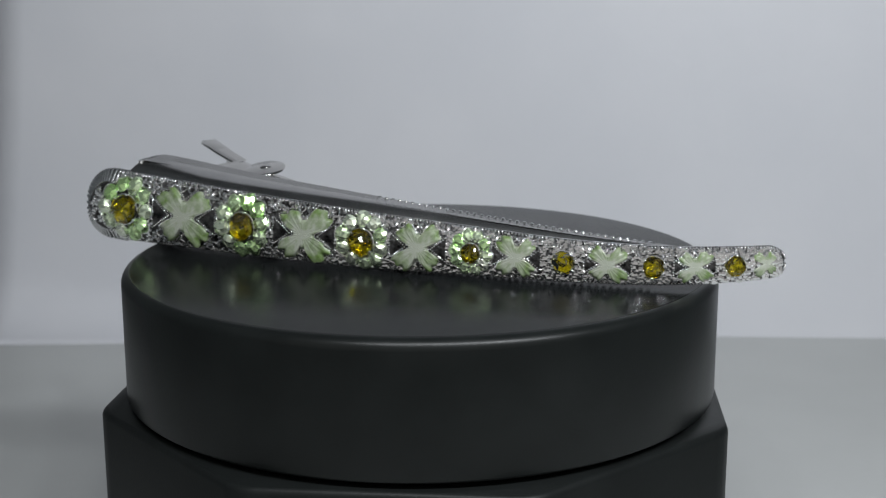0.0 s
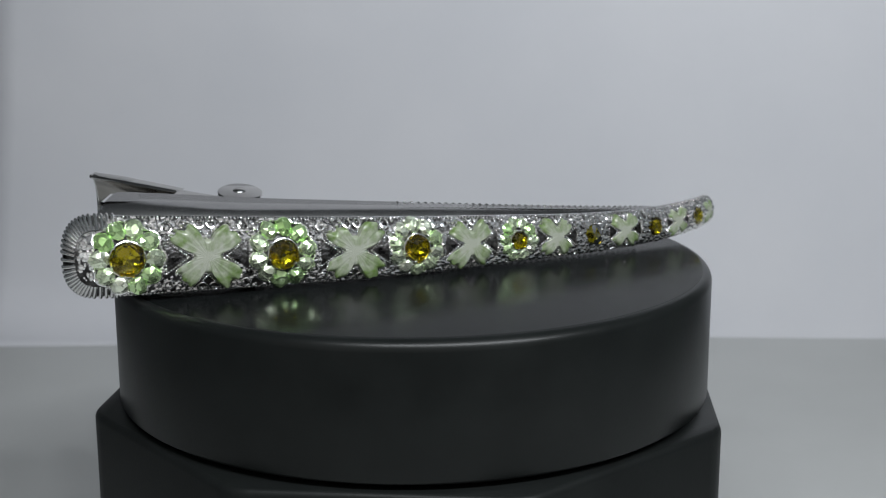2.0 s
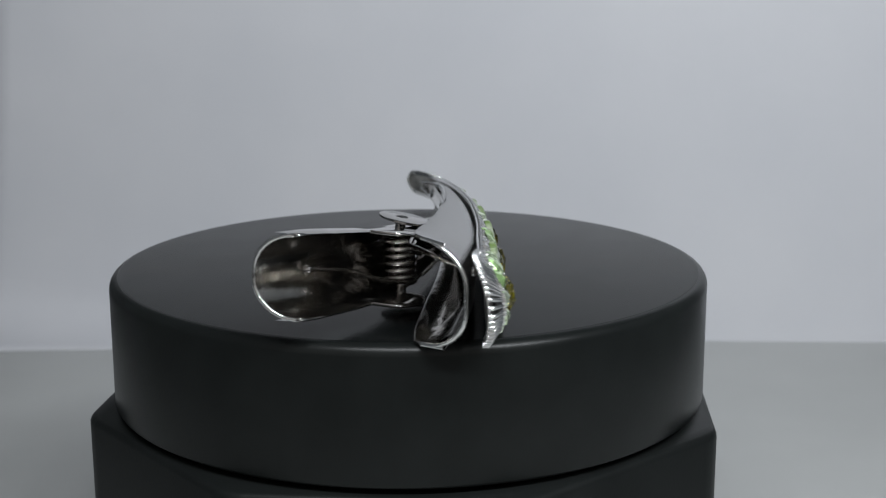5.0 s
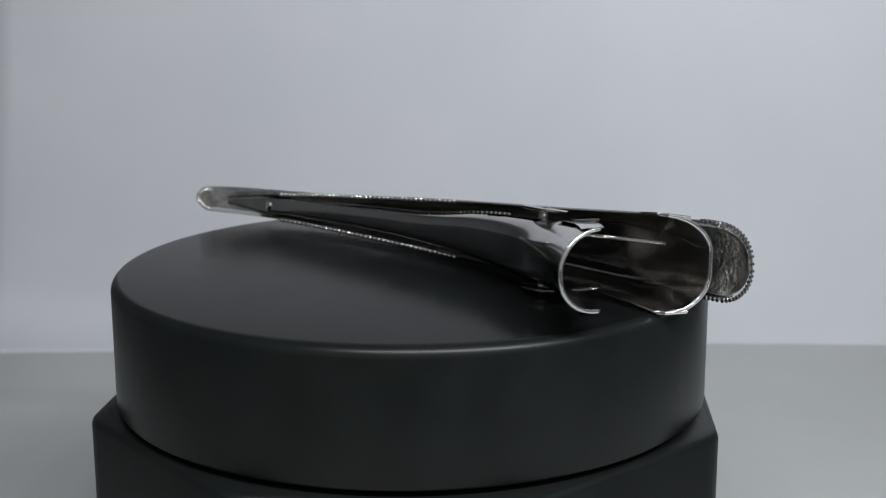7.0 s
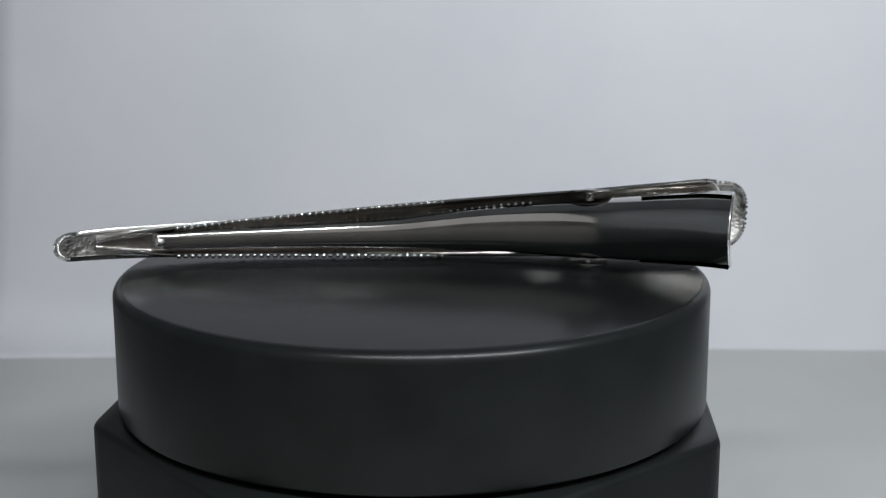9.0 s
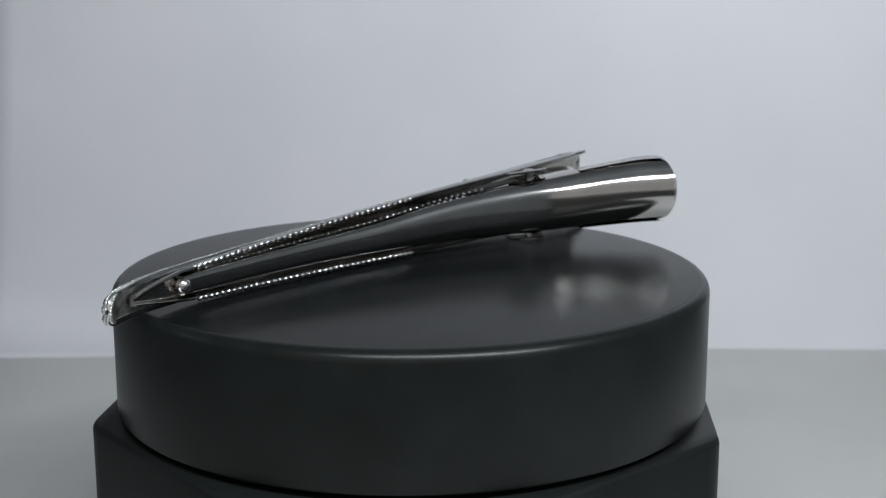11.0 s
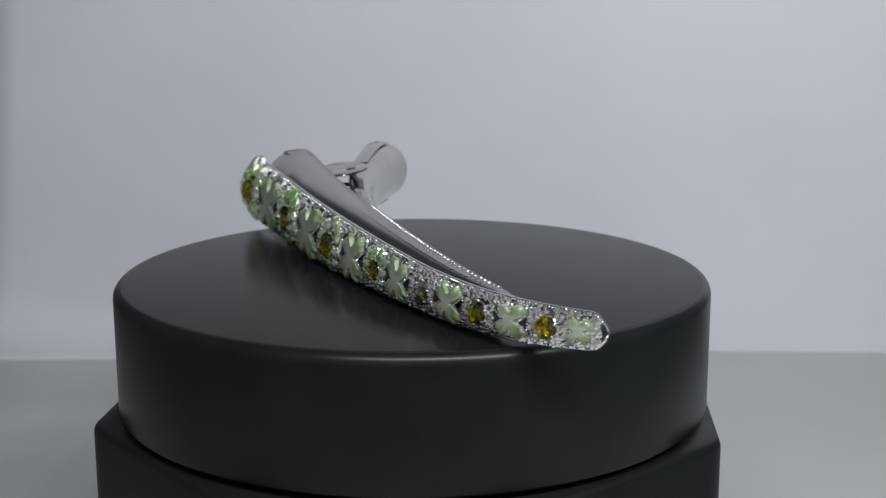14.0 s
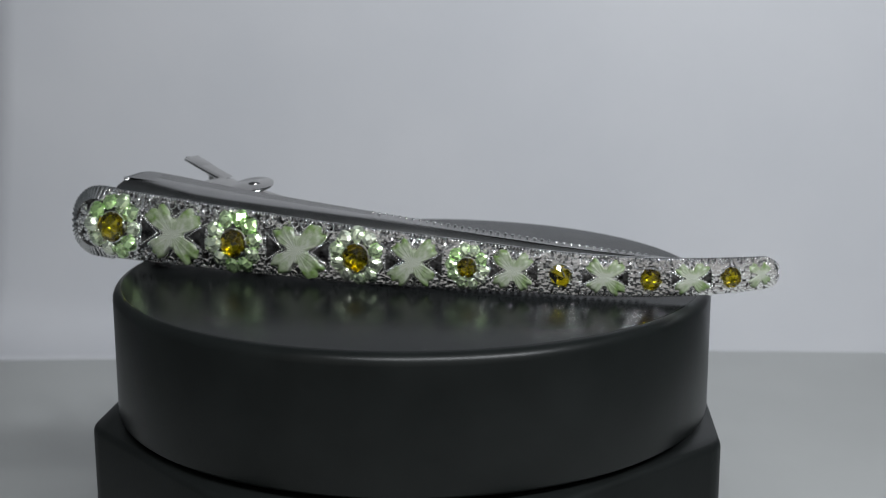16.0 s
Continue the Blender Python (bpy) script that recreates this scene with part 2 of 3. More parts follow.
def half_at(s):
    """Half the bar's height at s, round at both ends."""
    h = HALF(s)
    if s < END:
        h *= max(0, 1 - (1 - max(0, s) / END) ** 2.5) ** 0.4
    e = LENGTH - s
    if e < 3.0:
        h *= math.sqrt(max(0, 1 - (1 - e / 3.0) ** 2))
    return max(h, 0.05)


def bulge(s):
    """Height of the face's dome over its edges."""
    return 2.3 * HALF(s) / 6.3


SINK = curve_of([(0, 0.0), (10, 0.3), (30, 1.0), (LENGTH, 1.0)])


def place(s, v, w):
    """Metres on the disc for a spot s along the bar, v up from its middle, w out of its face."""
    w -= SINK(s) + bulge(s) + 0.12 * v
    x = float(np.interp(s, SS, XS)) + min(s, 0) * 0.9
    y = float(np.polyval(PLAN, x))
    g = float(np.polyval(np.polyder(PLAN), x))
    k = 1 / math.hypot(1, g)
    return Vector(((x + g * k * w) * MM, (y - k * w) * MM, (MID(s) + v) * MM))


def behind(s, o, z):
    """Metres on the disc for a spot o behind the bar's plan line, at the height z."""
    p = place(s, 0, SINK(s) + bulge(s) - o)
    return Vector((p.x, p.y, z * MM))


def edge_share(s, v):
    """0 on the bar's middle line, 1 on its outline."""
    q = min(1, abs(v) / HALF(s))
    if s < END:
        q = (q ** 2.5 + (1 - max(0, s) / END) ** 2.5) ** 0.4
    return min(1, q)


def rim_drop(s, v):
    """How far the ribbed rim of the wide end falls back."""
    fade = min(1, max(0, 1 - (s - END) / 3))
    return (1.3 - 0.9 * min(1, abs(v) / HALF(s)) ** 2) * fade * max(0, 1 - 6.3 * (1 - edge_share(s, v)) / 2.6) ** 1.6 if fade else 0.0


def dome(s, v):
    e = min(1, (LENGTH - s) / 3.0)
    return bulge(s) * (1 - min(1, abs(v) / HALF(s)) ** 2) * math.sqrt(max(0, 1 - (1 - e) ** 2)) - rim_drop(s, v)


def seat(s, v, lift=0.0, spin=0.0):
    """The pose of a thing set on the bar's face."""
    p = place(s, v, dome(s, v) + lift)
    e = 0.2
    a = (place(s + e, v, dome(s + e, v)) - place(s - e, v, dome(s - e, v))).normalized()
    b = (place(s, v + e, dome(s, v + e)) - place(s, v - e, dome(s, v - e))).normalized()
    n = a.cross(b).normalized()
    b = n.cross(a)
    m = Matrix((a, b, n)).transposed().to_4x4()
    return Matrix.Translation(p) @ m @ pose(0, 0, 0, 0, 0, spin)


def stations(a, b, step):
    s, out = a, []
    while s < b:
        out.append(s)
        s += step
    return out + [b]


def bar_mesh():
    ss = [END * (1 - math.cos(math.pi / 2 * k / 14)) for k in range(14)] + stations(END, LENGTH - 3, 1.0)
    ss += [LENGTH - 3 + 3 * math.sin(math.pi / 2 * k / 10) for k in range(1, 11)]
    rings = []
    for s in ss:
        h = half_at(s)
        low = -dome(s, h)
        d, t = max(DEPTH(s), low + 0.4) if low > 0 else 0.4 + low, min(0.9, h * 0.4)
        out = [(-h * 0.96, -d), (-h, -d + 0.15), (-h, -0.3 - low), (-h * 0.985, -0.1 - low)]
        out += [(v * h, dome(s, v * h)) for v in (-0.94, -0.8, -0.6, -0.4, -0.2, 0, 0.2, 0.4, 0.6, 0.8, 0.94)]
        out += [(h * 0.985, -0.1 - low), (h, -0.3 - low), (h, -d + 0.15), (h * 0.96, -d)]
        m, b = dome(s, 0.7 * (h - t)) - 0.95, dome(s, 0) - 0.95
        inn = [(h - t, -d), (h - t, -d * 0.5), ((h - t) * 0.7, max(-d, m)), (0, max(-d, b)), (-(h - t) * 0.7, max(-d, m)), (-(h - t), -d * 0.5), (-(h - t), -d)]
        rings.append([place(s, v, w) for v, w in out + inn])
    v, f = loft(rings)
    me = mesh_of("bar", v, f, SILVER)
    me.materials.append(INSIDE)
    # the face gets the dark that stands for shaded gaps
    me.materials.append(GAP_DARK)
    n = len(rings[0])
    me.polygons.foreach_set("material_index", [0 if i >= len(f) - 2 else 1 if 18 < i % n < 25 else 2 if 3 <= i % n <= 14 else 0 for i in range(len(f))])
    return tidy(me)


def trough_section(hh, d0, dep, rc):
    """Half height, web, flange edge and corner radius to the (in, up) outline of a trough's cross-section."""
    pts = [(dep, hh)]
    pts += [(d0 + (dep - d0) * 0.5, hh)] if dep > rc + 0.4 else [(dep - 0.05, hh)]
    r = min(rc, hh * 0.98)
    pts += [(d0 + r - r * math.sin(a), hh - r + r * math.cos(a)) for a in [math.pi / 2 * k / 8 for k in range(9)]]
    return pts + [(x, -y) for x, y in reversed(pts)]


def channel(path, keys, thick, name, mat):
    """A bent sheet-metal trough: path(u, d, z) gives the place d in from the web at the height z; keys(u) half height, middle,
    flange depth, corner radius, tooth."""
    rings = []
    for u in path[0]:
        h, mid, dep, rc, wave = keys(u)
        outer = trough_section(h, 0.0, dep - wave, rc)
        inner = trough_section(h - thick, thick, dep - wave, rc)
        lip = [(dep - wave + 0.26, -h + thick / 2)], [(dep - wave + 0.26, h - thick / 2)]
        rings.append([path[1](u, d, mid + y) for d, y in outer + lip[0] + inner[::-1] + lip[1]])
    v, f = loft(rings)
    me = mesh_of(name, v, f, mat)
    me.materials.append(INNER)
    n = len(rings[0])
    me.polygons.foreach_set("material_index", [1 if i < len(f) - 2 and n // 2 <= i % n < n - 2 else 0 for i in range(len(f))])
    return tidy(me)


def mouth_edge(path, keys, thick):
    """The rolled edge round the open end of a trough."""
    u = path[0][0]
    h, mid, dep, rc, wave = keys(u)
    pts = [path[1](u, d, mid + y) for d, y in trough_section(h - thick / 2, thick / 2, dep - wave, rc)]
    v, f = tube(pts, (thick / 2 + 0.08) * MM, 8)
    return tidy(mesh_of("mouth_edge", v, f, SILVER))


def tooth(u, pitch=1.35, high=0.55):
    k = (u / pitch) % 1.0
    return high * (1 - abs(2 * k - 1))


ARM1_A, ARM1_B = s_of(-58.2), s_of(52.0)
T_A, T_B = s_of(-10.5), s_of(37.5)
PIN_S = s_of(-35.4)
E1 = curve_of([(ARM1_A, 12.2), (s_of(-50), 12.4), (s_of(-41), 11.8), (PIN_S, 11.4), (s_of(-27), 10.6), (T_A, 9.2), (T_B, 5.2), (T_B + 3, 4.6), (ARM1_B, 3.4)])
A1 = curve_of([(ARM1_A, 8.0), (s_of(-50), 7.35), (PIN_S, 6.3), (T_A, 5.25), (T_B, 2.75), (T_B + 3, 2.5), (ARM1_B, 0.9)])
M1 = curve_of([(ARM1_A, 8.0), (s_of(-50), 8.15), (PIN_S, 7.6), (T_A, 6.35), (T_B, 4.25), (ARM1_B, 4.3)])


def ear(u, at, middle, r):
    """Reach of a round hinge ear at u."""
    return middle + math.sqrt(r * r - (u - at) ** 2) if abs(u - at) < r else 0.0


X1 = curve_of([(ARM1_A, 4.7), (20, 4.3), (60, 4.2), (T_B, 3.2), (ARM1_B, 2.5)])


def arm_front():
    us = stations(ARM1_A, T_A, 0.4) + stations(T_A + 0.3, T_B, 0.34) + stations(T_B + 0.5, ARM1_B, 0.6)

    def at(s, d, z):
        # the upper plate slopes down towards the bar
        up = min(1, max(0, (z - M1(s)) / A1(s)))
        z -= 0.2 * up * max(0, E1(s) - X1(s) - d)
        return behind(s + 0.55 * d * max(0, 1 - (s - ARM1_A) / 9), X1(s) + d, z)

    def keys(s):
        wave = tooth(s) if T_A < s < T_B else 0.0
        dep = E1(s) - X1(s)
        return A1(s), M1(s), dep, max(0.2, min(2.4 + 3.4 * max(0, 1 - (s - ARM1_A) / 18), A1(s) * 0.88, dep - 0.9)), wave + (0.9 * (1 - (s - ARM1_A) / 1.5) ** 2 if s < ARM1_A + 1.5 else 0.0)
    return channel((us, at), keys, 0.55, "front_arm", SATIN), mouth_edge((us, at), keys, 0.55)


# web of the rear arm in plan, from its handle to its jaw
WEB_PTS = [(-39.8, 40.6), (-36.1, 32.3), (-31.8, 24.5), (-26.5, 17.0), (-20.0, 10.2), (-12.0, 3.6), (-2.0, -3.4), (9.0, -9.6), (20.0, -14.4), (30.0, -18.0), (41.6, -21.7)]
WD = np.concatenate([[0], np.cumsum([math.hypot(b[0] - a[0], b[1] - a[1]) for a, b in zip(WEB_PTS, WEB_PTS[1:])])])
WX, WY = curve_of(list(zip(WD, [p[0] for p in WEB_PTS]))), curve_of(list(zip(WD, [p[1] for p in WEB_PTS])))
W_LEN = float(WD[-1])
A2 = curve_of([(0, 6.3), (9, 6.2), (25, 5.4), (46, 4.0), (66, 2.7), (W_LEN, 1.5)])
M2 = curve_of([(0, 10.1), (9, 9.6), (25, 7.9), (46, 6.7), (66, 5.2), (W_LEN, 4.3)])
E2 = curve_of([(0, 6.6), (6, 6.6), (14, 6.0), (22, 5.2), (30, 4.2), (44, 3.4), (66, 2.7), (W_LEN, 1.6)])


def web(u, d, z):
    """A spot on the rear arm: u along its web, d in from it."""
    x, y = WX(u), WY(u)
    tx, ty = WX(u + 0.4) - WX(u - 0.4), WY(u + 0.4) - WY(u - 0.4)
    k = math.hypot(tx, ty) or 1
    return Vector(((x + ty / k * d) * MM, (y - tx / k * d) * MM, z * MM))


def arm_rear():
    us = [1.2, 1.35] + stations(1.7, 34, 0.45) + stations(34.3, W_LEN - 6, 0.34) + stations(W_LEN - 5.5, W_LEN - 0.5, 0.7)

    def keys(u):
        wave = tooth(u) if 38.5 < u < W_LEN - 6 else 0.0
        h = A2(u)
        return h, M2(u), max(E2(u), ear(u, 23.2, 7.6, 3.6)) - 0.6 * max(0, 1 - (u - 1.2) / 1.5) ** 2, min(h * 0.97, E2(u) - 0.9), wave

    def at(u, d, z):
        return web(u + 0.55 * d * max(0, 1 - u / 11), d, z)
    return channel((us, at), keys, 0.5, "rear_arm", STEEL), mouth_edge((us, at), keys, 0.5)


def gem(radius, high, name, glass, foil, sides=8, table=0.55, uneven=0.0):
    """A foil-backed cut stone: table, star and main facets, girdle, and a shallow foiled point below."""
    verts, faces, slot = [], [], []

    def ring(r, z, off):
        i = len(verts)
        verts.extend((r * math.cos(2 * math.pi * (k + off) / sides), r * math.sin(2 * math.pi * (k + off) / sides), z) for k in range(sides))
        return i
    a = ring(radius * table, high, 0.0)
    b = ring(radius * 0.83, high * 0.6, 0.5)
    c = ring(radius, high * 0.08, 0.0)
    d = ring(radius, 0.0, 0.0)
    e = ring(radius * 0.6, -radius * 0.11, 0.5)
    tip = len(verts)
    verts.append((0, 0, -radius * 0.17))
    faces.append(tuple(range(a, a + sides)))
    for k in range(sides):
        n = (k + 1) % sides
        faces += [(a + k, b + k, a + n), (b + k, c + n, b + n), (a + n, b + k, b + n), (b + k, c + k, c + n), (c + k, d + k, d + n, c + n)]
    slot = [0] * len(faces)
    for k in range(sides):
        n = (k + 1) % sides
        faces += [(d + k, e + k, d + n), (d + n, e + k, e + n), (e + k, tip, e + n)]
        slot += [1, 1, 1]
    cut = random.Random(sides + int(radius * 1e6))
    verts = [(x + radius * cut.uniform(-uneven, uneven), y + radius * cut.uniform(-uneven, uneven), z + radius * cut.uniform(-uneven, uneven)) for x, y, z in verts]
    me = mesh_of(name, verts, faces, glass, False)
    me.materials.append(foil)
    me.polygons.foreach_set("material_index", slot)
    return tidy(me)


def bezel(r, s, v, lift):
    """A silver claw setting: a ring under the stone's edge with small claws over it."""
    m = seat(s, v, lift)
    loop = [m @ (Vector((r * 1.02 * math.cos(a), r * 1.02 * math.sin(a), -0.22)) * MM) for a in [2 * math.pi * k / 24 for k in range(25)]]
    pieces = [tube(loop, 0.17 * MM, 6)]
    for k in range(6):
        a = 2 * math.pi * (k + 0.35) / 6
        pieces.append(bead(m @ (Vector((r * 1.0 * math.cos(a), r * 1.0 * math.sin(a), 0.1)) * MM), 0.24 * MM, (7, 5)))
    return join(pieces)


def leaf(rx, ry, name, seed=0):
    """A four-lobed enamel leaf: each lobe cleft at its tip, veined, domed."""
    n, rows = 160, 7
    verts, faces, reach = [(0, 0, 0.6 * MM)], [], [0.0]

    def radius(a):
        best = 0.36 + 0.16 * abs(math.sin(a))
        for k in range(4):
            c = math.radians((47, 133, 227, 313)[k])
            d = (a - c + math.pi) % (2 * math.pi) - math.pi
            lobe = 1.0 * math.exp(-(d / 0.6) ** 4) * (1 + 0.16 * min(1, abs(d + 0.1 * math.sin(seed + k)) / 0.34)) * (1 + 0.045 * math.sin(19 * a + seed * 3 + k))
            best = max(best, lobe * (0.96 + 0.07 * math.sin(k * 2.3 + seed * 1.7)))
        return best
    for i in range(1, rows + 1):
        q = i / rows
        for k in range(n):
            a = 2 * math.pi * k / n
            r = q * radius(a)
            z = (0.6 - 0.22 * r * r + (0.03 * math.sin(23 * a + seed) + 0.02 * math.sin(41 * a)) * q) * MM if i < rows else 0.05 * MM
            verts.append((rx * r * math.cos(a), ry * r * math.sin(a), z))
            reach.append(r)
    for k in range(n):
        m = (k + 1) % n
        faces.append((0, 1 + k, 1 + m))
        for i in range(rows - 1):
            faces.append((1 + i * n + k, 1 + (i + 1) * n + k, 1 + (i + 1) * n + m, 1 + i * n + m))
    base = len(verts)
    for k in range(n):
        x, y, z = verts[1 + (rows - 1) * n + k]
        verts.append((x, y, -0.7 * MM))
        reach.append(1.0)
    for k in range(n):
        m = (k + 1) % n
        faces.append((1 + (rows - 1) * n + k, base + k, base + m, 1 + (rows - 1) * n + m))
    me = tidy(mesh_of(name, verts, faces, ENAMEL))
    at = me.attributes.new("reach", "FLOAT", "POINT")
    at.data.foreach_set("value", reach)
    return me, radius


def bead(p, r, n=(6, 4)):
    """A small ball at p."""
    sides, rows = n
    verts = [p + Vector((0, 0, r))]
    for i in range(1, rows):
        a = math.pi * i / rows
        verts += [p + r * Vector((math.sin(a) * math.cos(2 * math.pi * k / sides), math.sin(a) * math.sin(2 * math.pi * k / sides), math.cos(a))) for k in range(sides)]
    verts.append(p - Vector((0, 0, r)))
    faces = []
    for k in range(sides):
        m = (k + 1) % sides
        faces.append((0, 1 + k, 1 + m))
        for i in range(rows - 2):
            o = 1 + i * sides
            faces.append((o + k, o + sides + k, o + sides + m, o + m))
        o = 1 + (rows - 2) * sides
        faces.append((o + k, len(verts) - 1, o + m))
    return verts, faces


def bead_row(loop, r, gap):
    """Small beads of radius r, gap apart, in mm, along a line of points."""
    run = np.concatenate([[0], np.cumsum([(b - a).length for a, b in zip(loop, loop[1:])])])
    pieces = []
    for q in np.arange(0, run[-1], gap * MM):
        p = Vector([float(np.interp(q, run, [c[i] for c in loop])) for i in range(3)])
        pieces.append(bead(p, r * MM, (6, 4)))
    return join(pieces)


def hair_clip():
    clip = tagged(new("hair_clip"), "silver hair clip with green crystals, lying on the turntable", "hair clip")
    bar = part("ornamental_bar", bar_mesh(), clip, "curved cast silver bar with crystals and enamel")
    trough, edge = arm_front()
    front = part("front_arm", trough, clip, "satin nickel trough with toothed edges")
    part("mouth_edge", edge, front, "bright rolled edge")
    lever, edge = arm_rear()
    rear = part("rear_arm", lever, clip, "polished nickel lever with toothed edges")
    part("mouth_edge", edge, rear, "bright rolled edge")
    v, f = bead(web(W_LEN - 0.9, 0.75, M2(W_LEN)), 1.25 * MM, (14, 10))
    part("jaw_tip", mesh_of("jaw_tip", v, f, SILVER), rear, "rounded bright end of the jaw")
    pieces, s = [], T_A
    while s < T_B:
        for side in (-1, 1):
            inset, r = (0.3, 0.43) if side > 0 else (0.1, 0.5)
            pieces.append(bead(behind(s, E1(s) + 0.15, M1(s) + side * (A1(s) - inset)), r * MM, (7, 5)))
        s += 1.3
    v, f = join(pieces)
    tagged(part("toothing", mesh_of("toothing", v, f, SILVER), front, "row of small rounded teeth"), kind="stuff")
    pieces, u = [], 39.0
    while u < W_LEN - 6:
        for side in (-1, 1):
            pieces.append(bead(web(u, E2(u) - 0.1, M2(u) + side * (A2(u) - 0.2)), 0.42 * MM, (7, 5)))
        u += 1.3
    v, f = join(pieces)
    tagged(part("toothing", mesh_of("toothing", v, f, SILVER), rear, "row of small rounded teeth"), kind="stuff")

    # flowers: stone radius, ring radius, petal radius, petals
    taken = []
    flowers = [(S1 - 0.3, 2.7, 4.35, 1.5, 10), (s_of(-31.9), 2.45, 4.15, 1.46, 10), (s_of(-10.5), 2.3, 3.7, 1.3, 10), (s_of(7.9), 1.65, 2.8, 1.02, 10)]
    for i, (s, rc, rr, rp, count) in enumerate(flowers):
        lift = rc * 0.2
        part("centre_stone", gem(rc * MM, rc * 0.42 * MM, "centre_stone", OLIVE, OLIVE_FOIL, 10, 0.42, 0.1), bar, "faceted olive crystal", seat(s, 0, lift, 11 * i))
        v, f = bezel(rc, s, 0, lift)
        part("stone_setting", mesh_of("stone_setting", v, f, SILVER), bar, "silver claw setting")
        taken.append((s, 0, rr + rp * 0.8))
        loop = []
        for k in range(81):
            a = 2 * math.pi * k / 80
            q = rr + rp * (0.55 + 0.55 * abs(math.cos((a - 2 * math.pi * 0.3 * i / count) * count / 2)))
            y = max(-HALF(s) + 0.3, min(HALF(s) - 0.3, q * math.sin(a)))
            loop.append(place(s + q * math.cos(a), y, dome(s, y) + 0.2))
        claws = [tube(loop, 0.2 * MM, 6)]
        for k in range(count):
            a = 2 * math.pi * (k + 0.5 + 0.3 * i) / count
            for q, r in ((rr + rp * 0.75, 0.3), (rr - rp * 0.55, 0.24)):
                y = max(-HALF(s) + 0.3, min(HALF(s) - 0.3, q * math.sin(a)))
                claws.append(bead(place(s + q * math.cos(a), y, dome(s, y) + 0.45), r * MM, (7, 5)))
        v, f = join(claws)
        part("flower_rim", mesh_of("flower_rim", v, f, SILVER), bar, "thin scalloped silver rim")
        cuts = [gem(rp * (0.98 + 0.02 * k) * MM, rp * 0.6 * MM, "petal_stone", PERIDOT, PERIDOT, 9 + k, 0.45, 0.1) for k in range(3)]
        for me in cuts:
            me.transform(Matrix.Diagonal((1.16, 1, 1, 1)))
        for k in range(count):
            a = 2 * math.pi * (k + 0.3 * i) / count
            tilt = pose(0, 0, 0, random.uniform(-13, 13), random.uniform(-13, 13), math.degrees(a) + random.uniform(-8, 8))
            part("petal_stone", cuts[k % 3], bar, "faceted light green crystal", seat(s + rr * math.cos(a), rr * math.sin(a), rp * 0.08) @ tilt)
    for x, r in ((22.9, 1.9), (37.2, 1.8), (50.4, 1.7)):
        s = s_of(x)
        part("centre_stone", gem(r * MM, r * 0.36 * MM, "centre_stone", OLIVE, OLIVE_FOIL, 9, 0.45, 0.1), bar, "faceted olive crystal", seat(s, 0, r * 0.2, x))
        v, f = bezel(r, s, 0, r * 0.2)
        part("stone_setting", mesh_of("stone_setting", v, f, SILVER), bar, "silver claw setting")
        taken.append((s, 0, r))

    # enamel leaves between them
    leaves = [(s_of(-43.0), 6.0, 5.2), (s_of(-20.7), 5.5, 4.8), (s_of(-0.9), 4.6, 4.2), (s_of(15.3), 3.8, 3.5), (s_of(29.9), 3.5, 3.0), (s_of(43.8), 3.1, 2.6), (s_of(55.6), 2.3, 2.1)]
    shapes = []
    for s, rx, ry in leaves:
        me, rad = leaf(rx * MM, ry * MM, "enamel_leaf", len(shapes))
        part("enamel_leaf", me, bar, "pale green and white enamel leaf", seat(s, 0, 0.0))
        shapes.append((s, rx, ry, rad))
        loop = []
        for k in range(97):
            a = 2 * math.pi * k / 96
            q = rad(a) * 1.03 + 0.02
            x, y = rx * q * math.cos(a), ry * q * math.sin(a)
            y = max(-HALF(s) + 0.3, min(HALF(s) - 0.3, y))
            loop.append(place(s + x, y, dome(s + x, y) + 0.25))
        v, f = bead_row(loop, 0.17, 0.4)
        part("leaf_rim", mesh_of("leaf_rim", v, f, SILVER), bar, "row of tiny silver beads round the leaf")

    # fine grains on the cast ground; bare dark ground beside leaves stands for openings
    rng = random.Random(4)
    pieces = []
    for _ in range(9000):
        s = rng.uniform(1.2, LENGTH - 1.0)
        h = half_at(s) - 0.35
        v = rng.uniform(-h, h)
        if any((s - a) ** 2 + (v - b) ** 2 < c * c for a, b, c in taken) or (s < 7 and edge_share(s, v) > 0.6):
            continue
        bare = False
        for ls, rx, ry, rad in shapes:
            x, y = (s - ls) / rx, v / ry
            q = math.hypot(x, y)
            if q < rad(math.atan2(y, x)) * 0.98:
                bare = True
            elif rx > 3 and abs(x) < 1.12 and abs(y) < 0.62 * abs(x) and q > rad(math.atan2(y, x)) + 0.06:
                bare = True
            elif rx > 3 and abs(y) > 0.5 and abs(x) < 0.3 and q > rad(math.atan2(y, x)) + 0.1:
                bare = True
        if bare:
            continue
        r = rng.choice((0.2, 0.25, 0.3, 0.38, 0.48))
        pieces.append(bead(place(s, v, dome(s, v) + r * 0.3), r * MM, (5, 4)))
        if len(pieces) > 2000:
            break
    v, f = join(pieces)
    tagged(part("granulation", mesh_of("granulation", v, f, SILVER, False), bar, "fine silver grains"), kind="stuff")

    # small wire loops of filigree beside each leaf, beads round the dark spots
    pieces = []
    for ls, rx, ry, rad in shapes:
        if rx < 3:
            continue
        top = (HALF(ls) - 0.75) / ry
        for corners in (((0.5, 0.0), (1.1, 0.5), (1.1, -0.5)), ((-0.5, 0.0), (-1.1, 0.5), (-1.1, -0.5)),
                        ((0.0, 0.58), (0.34, top), (-0.34, top)), ((0.0, -0.58), (0.34, -top), (-0.34, -top))):
            loop = []
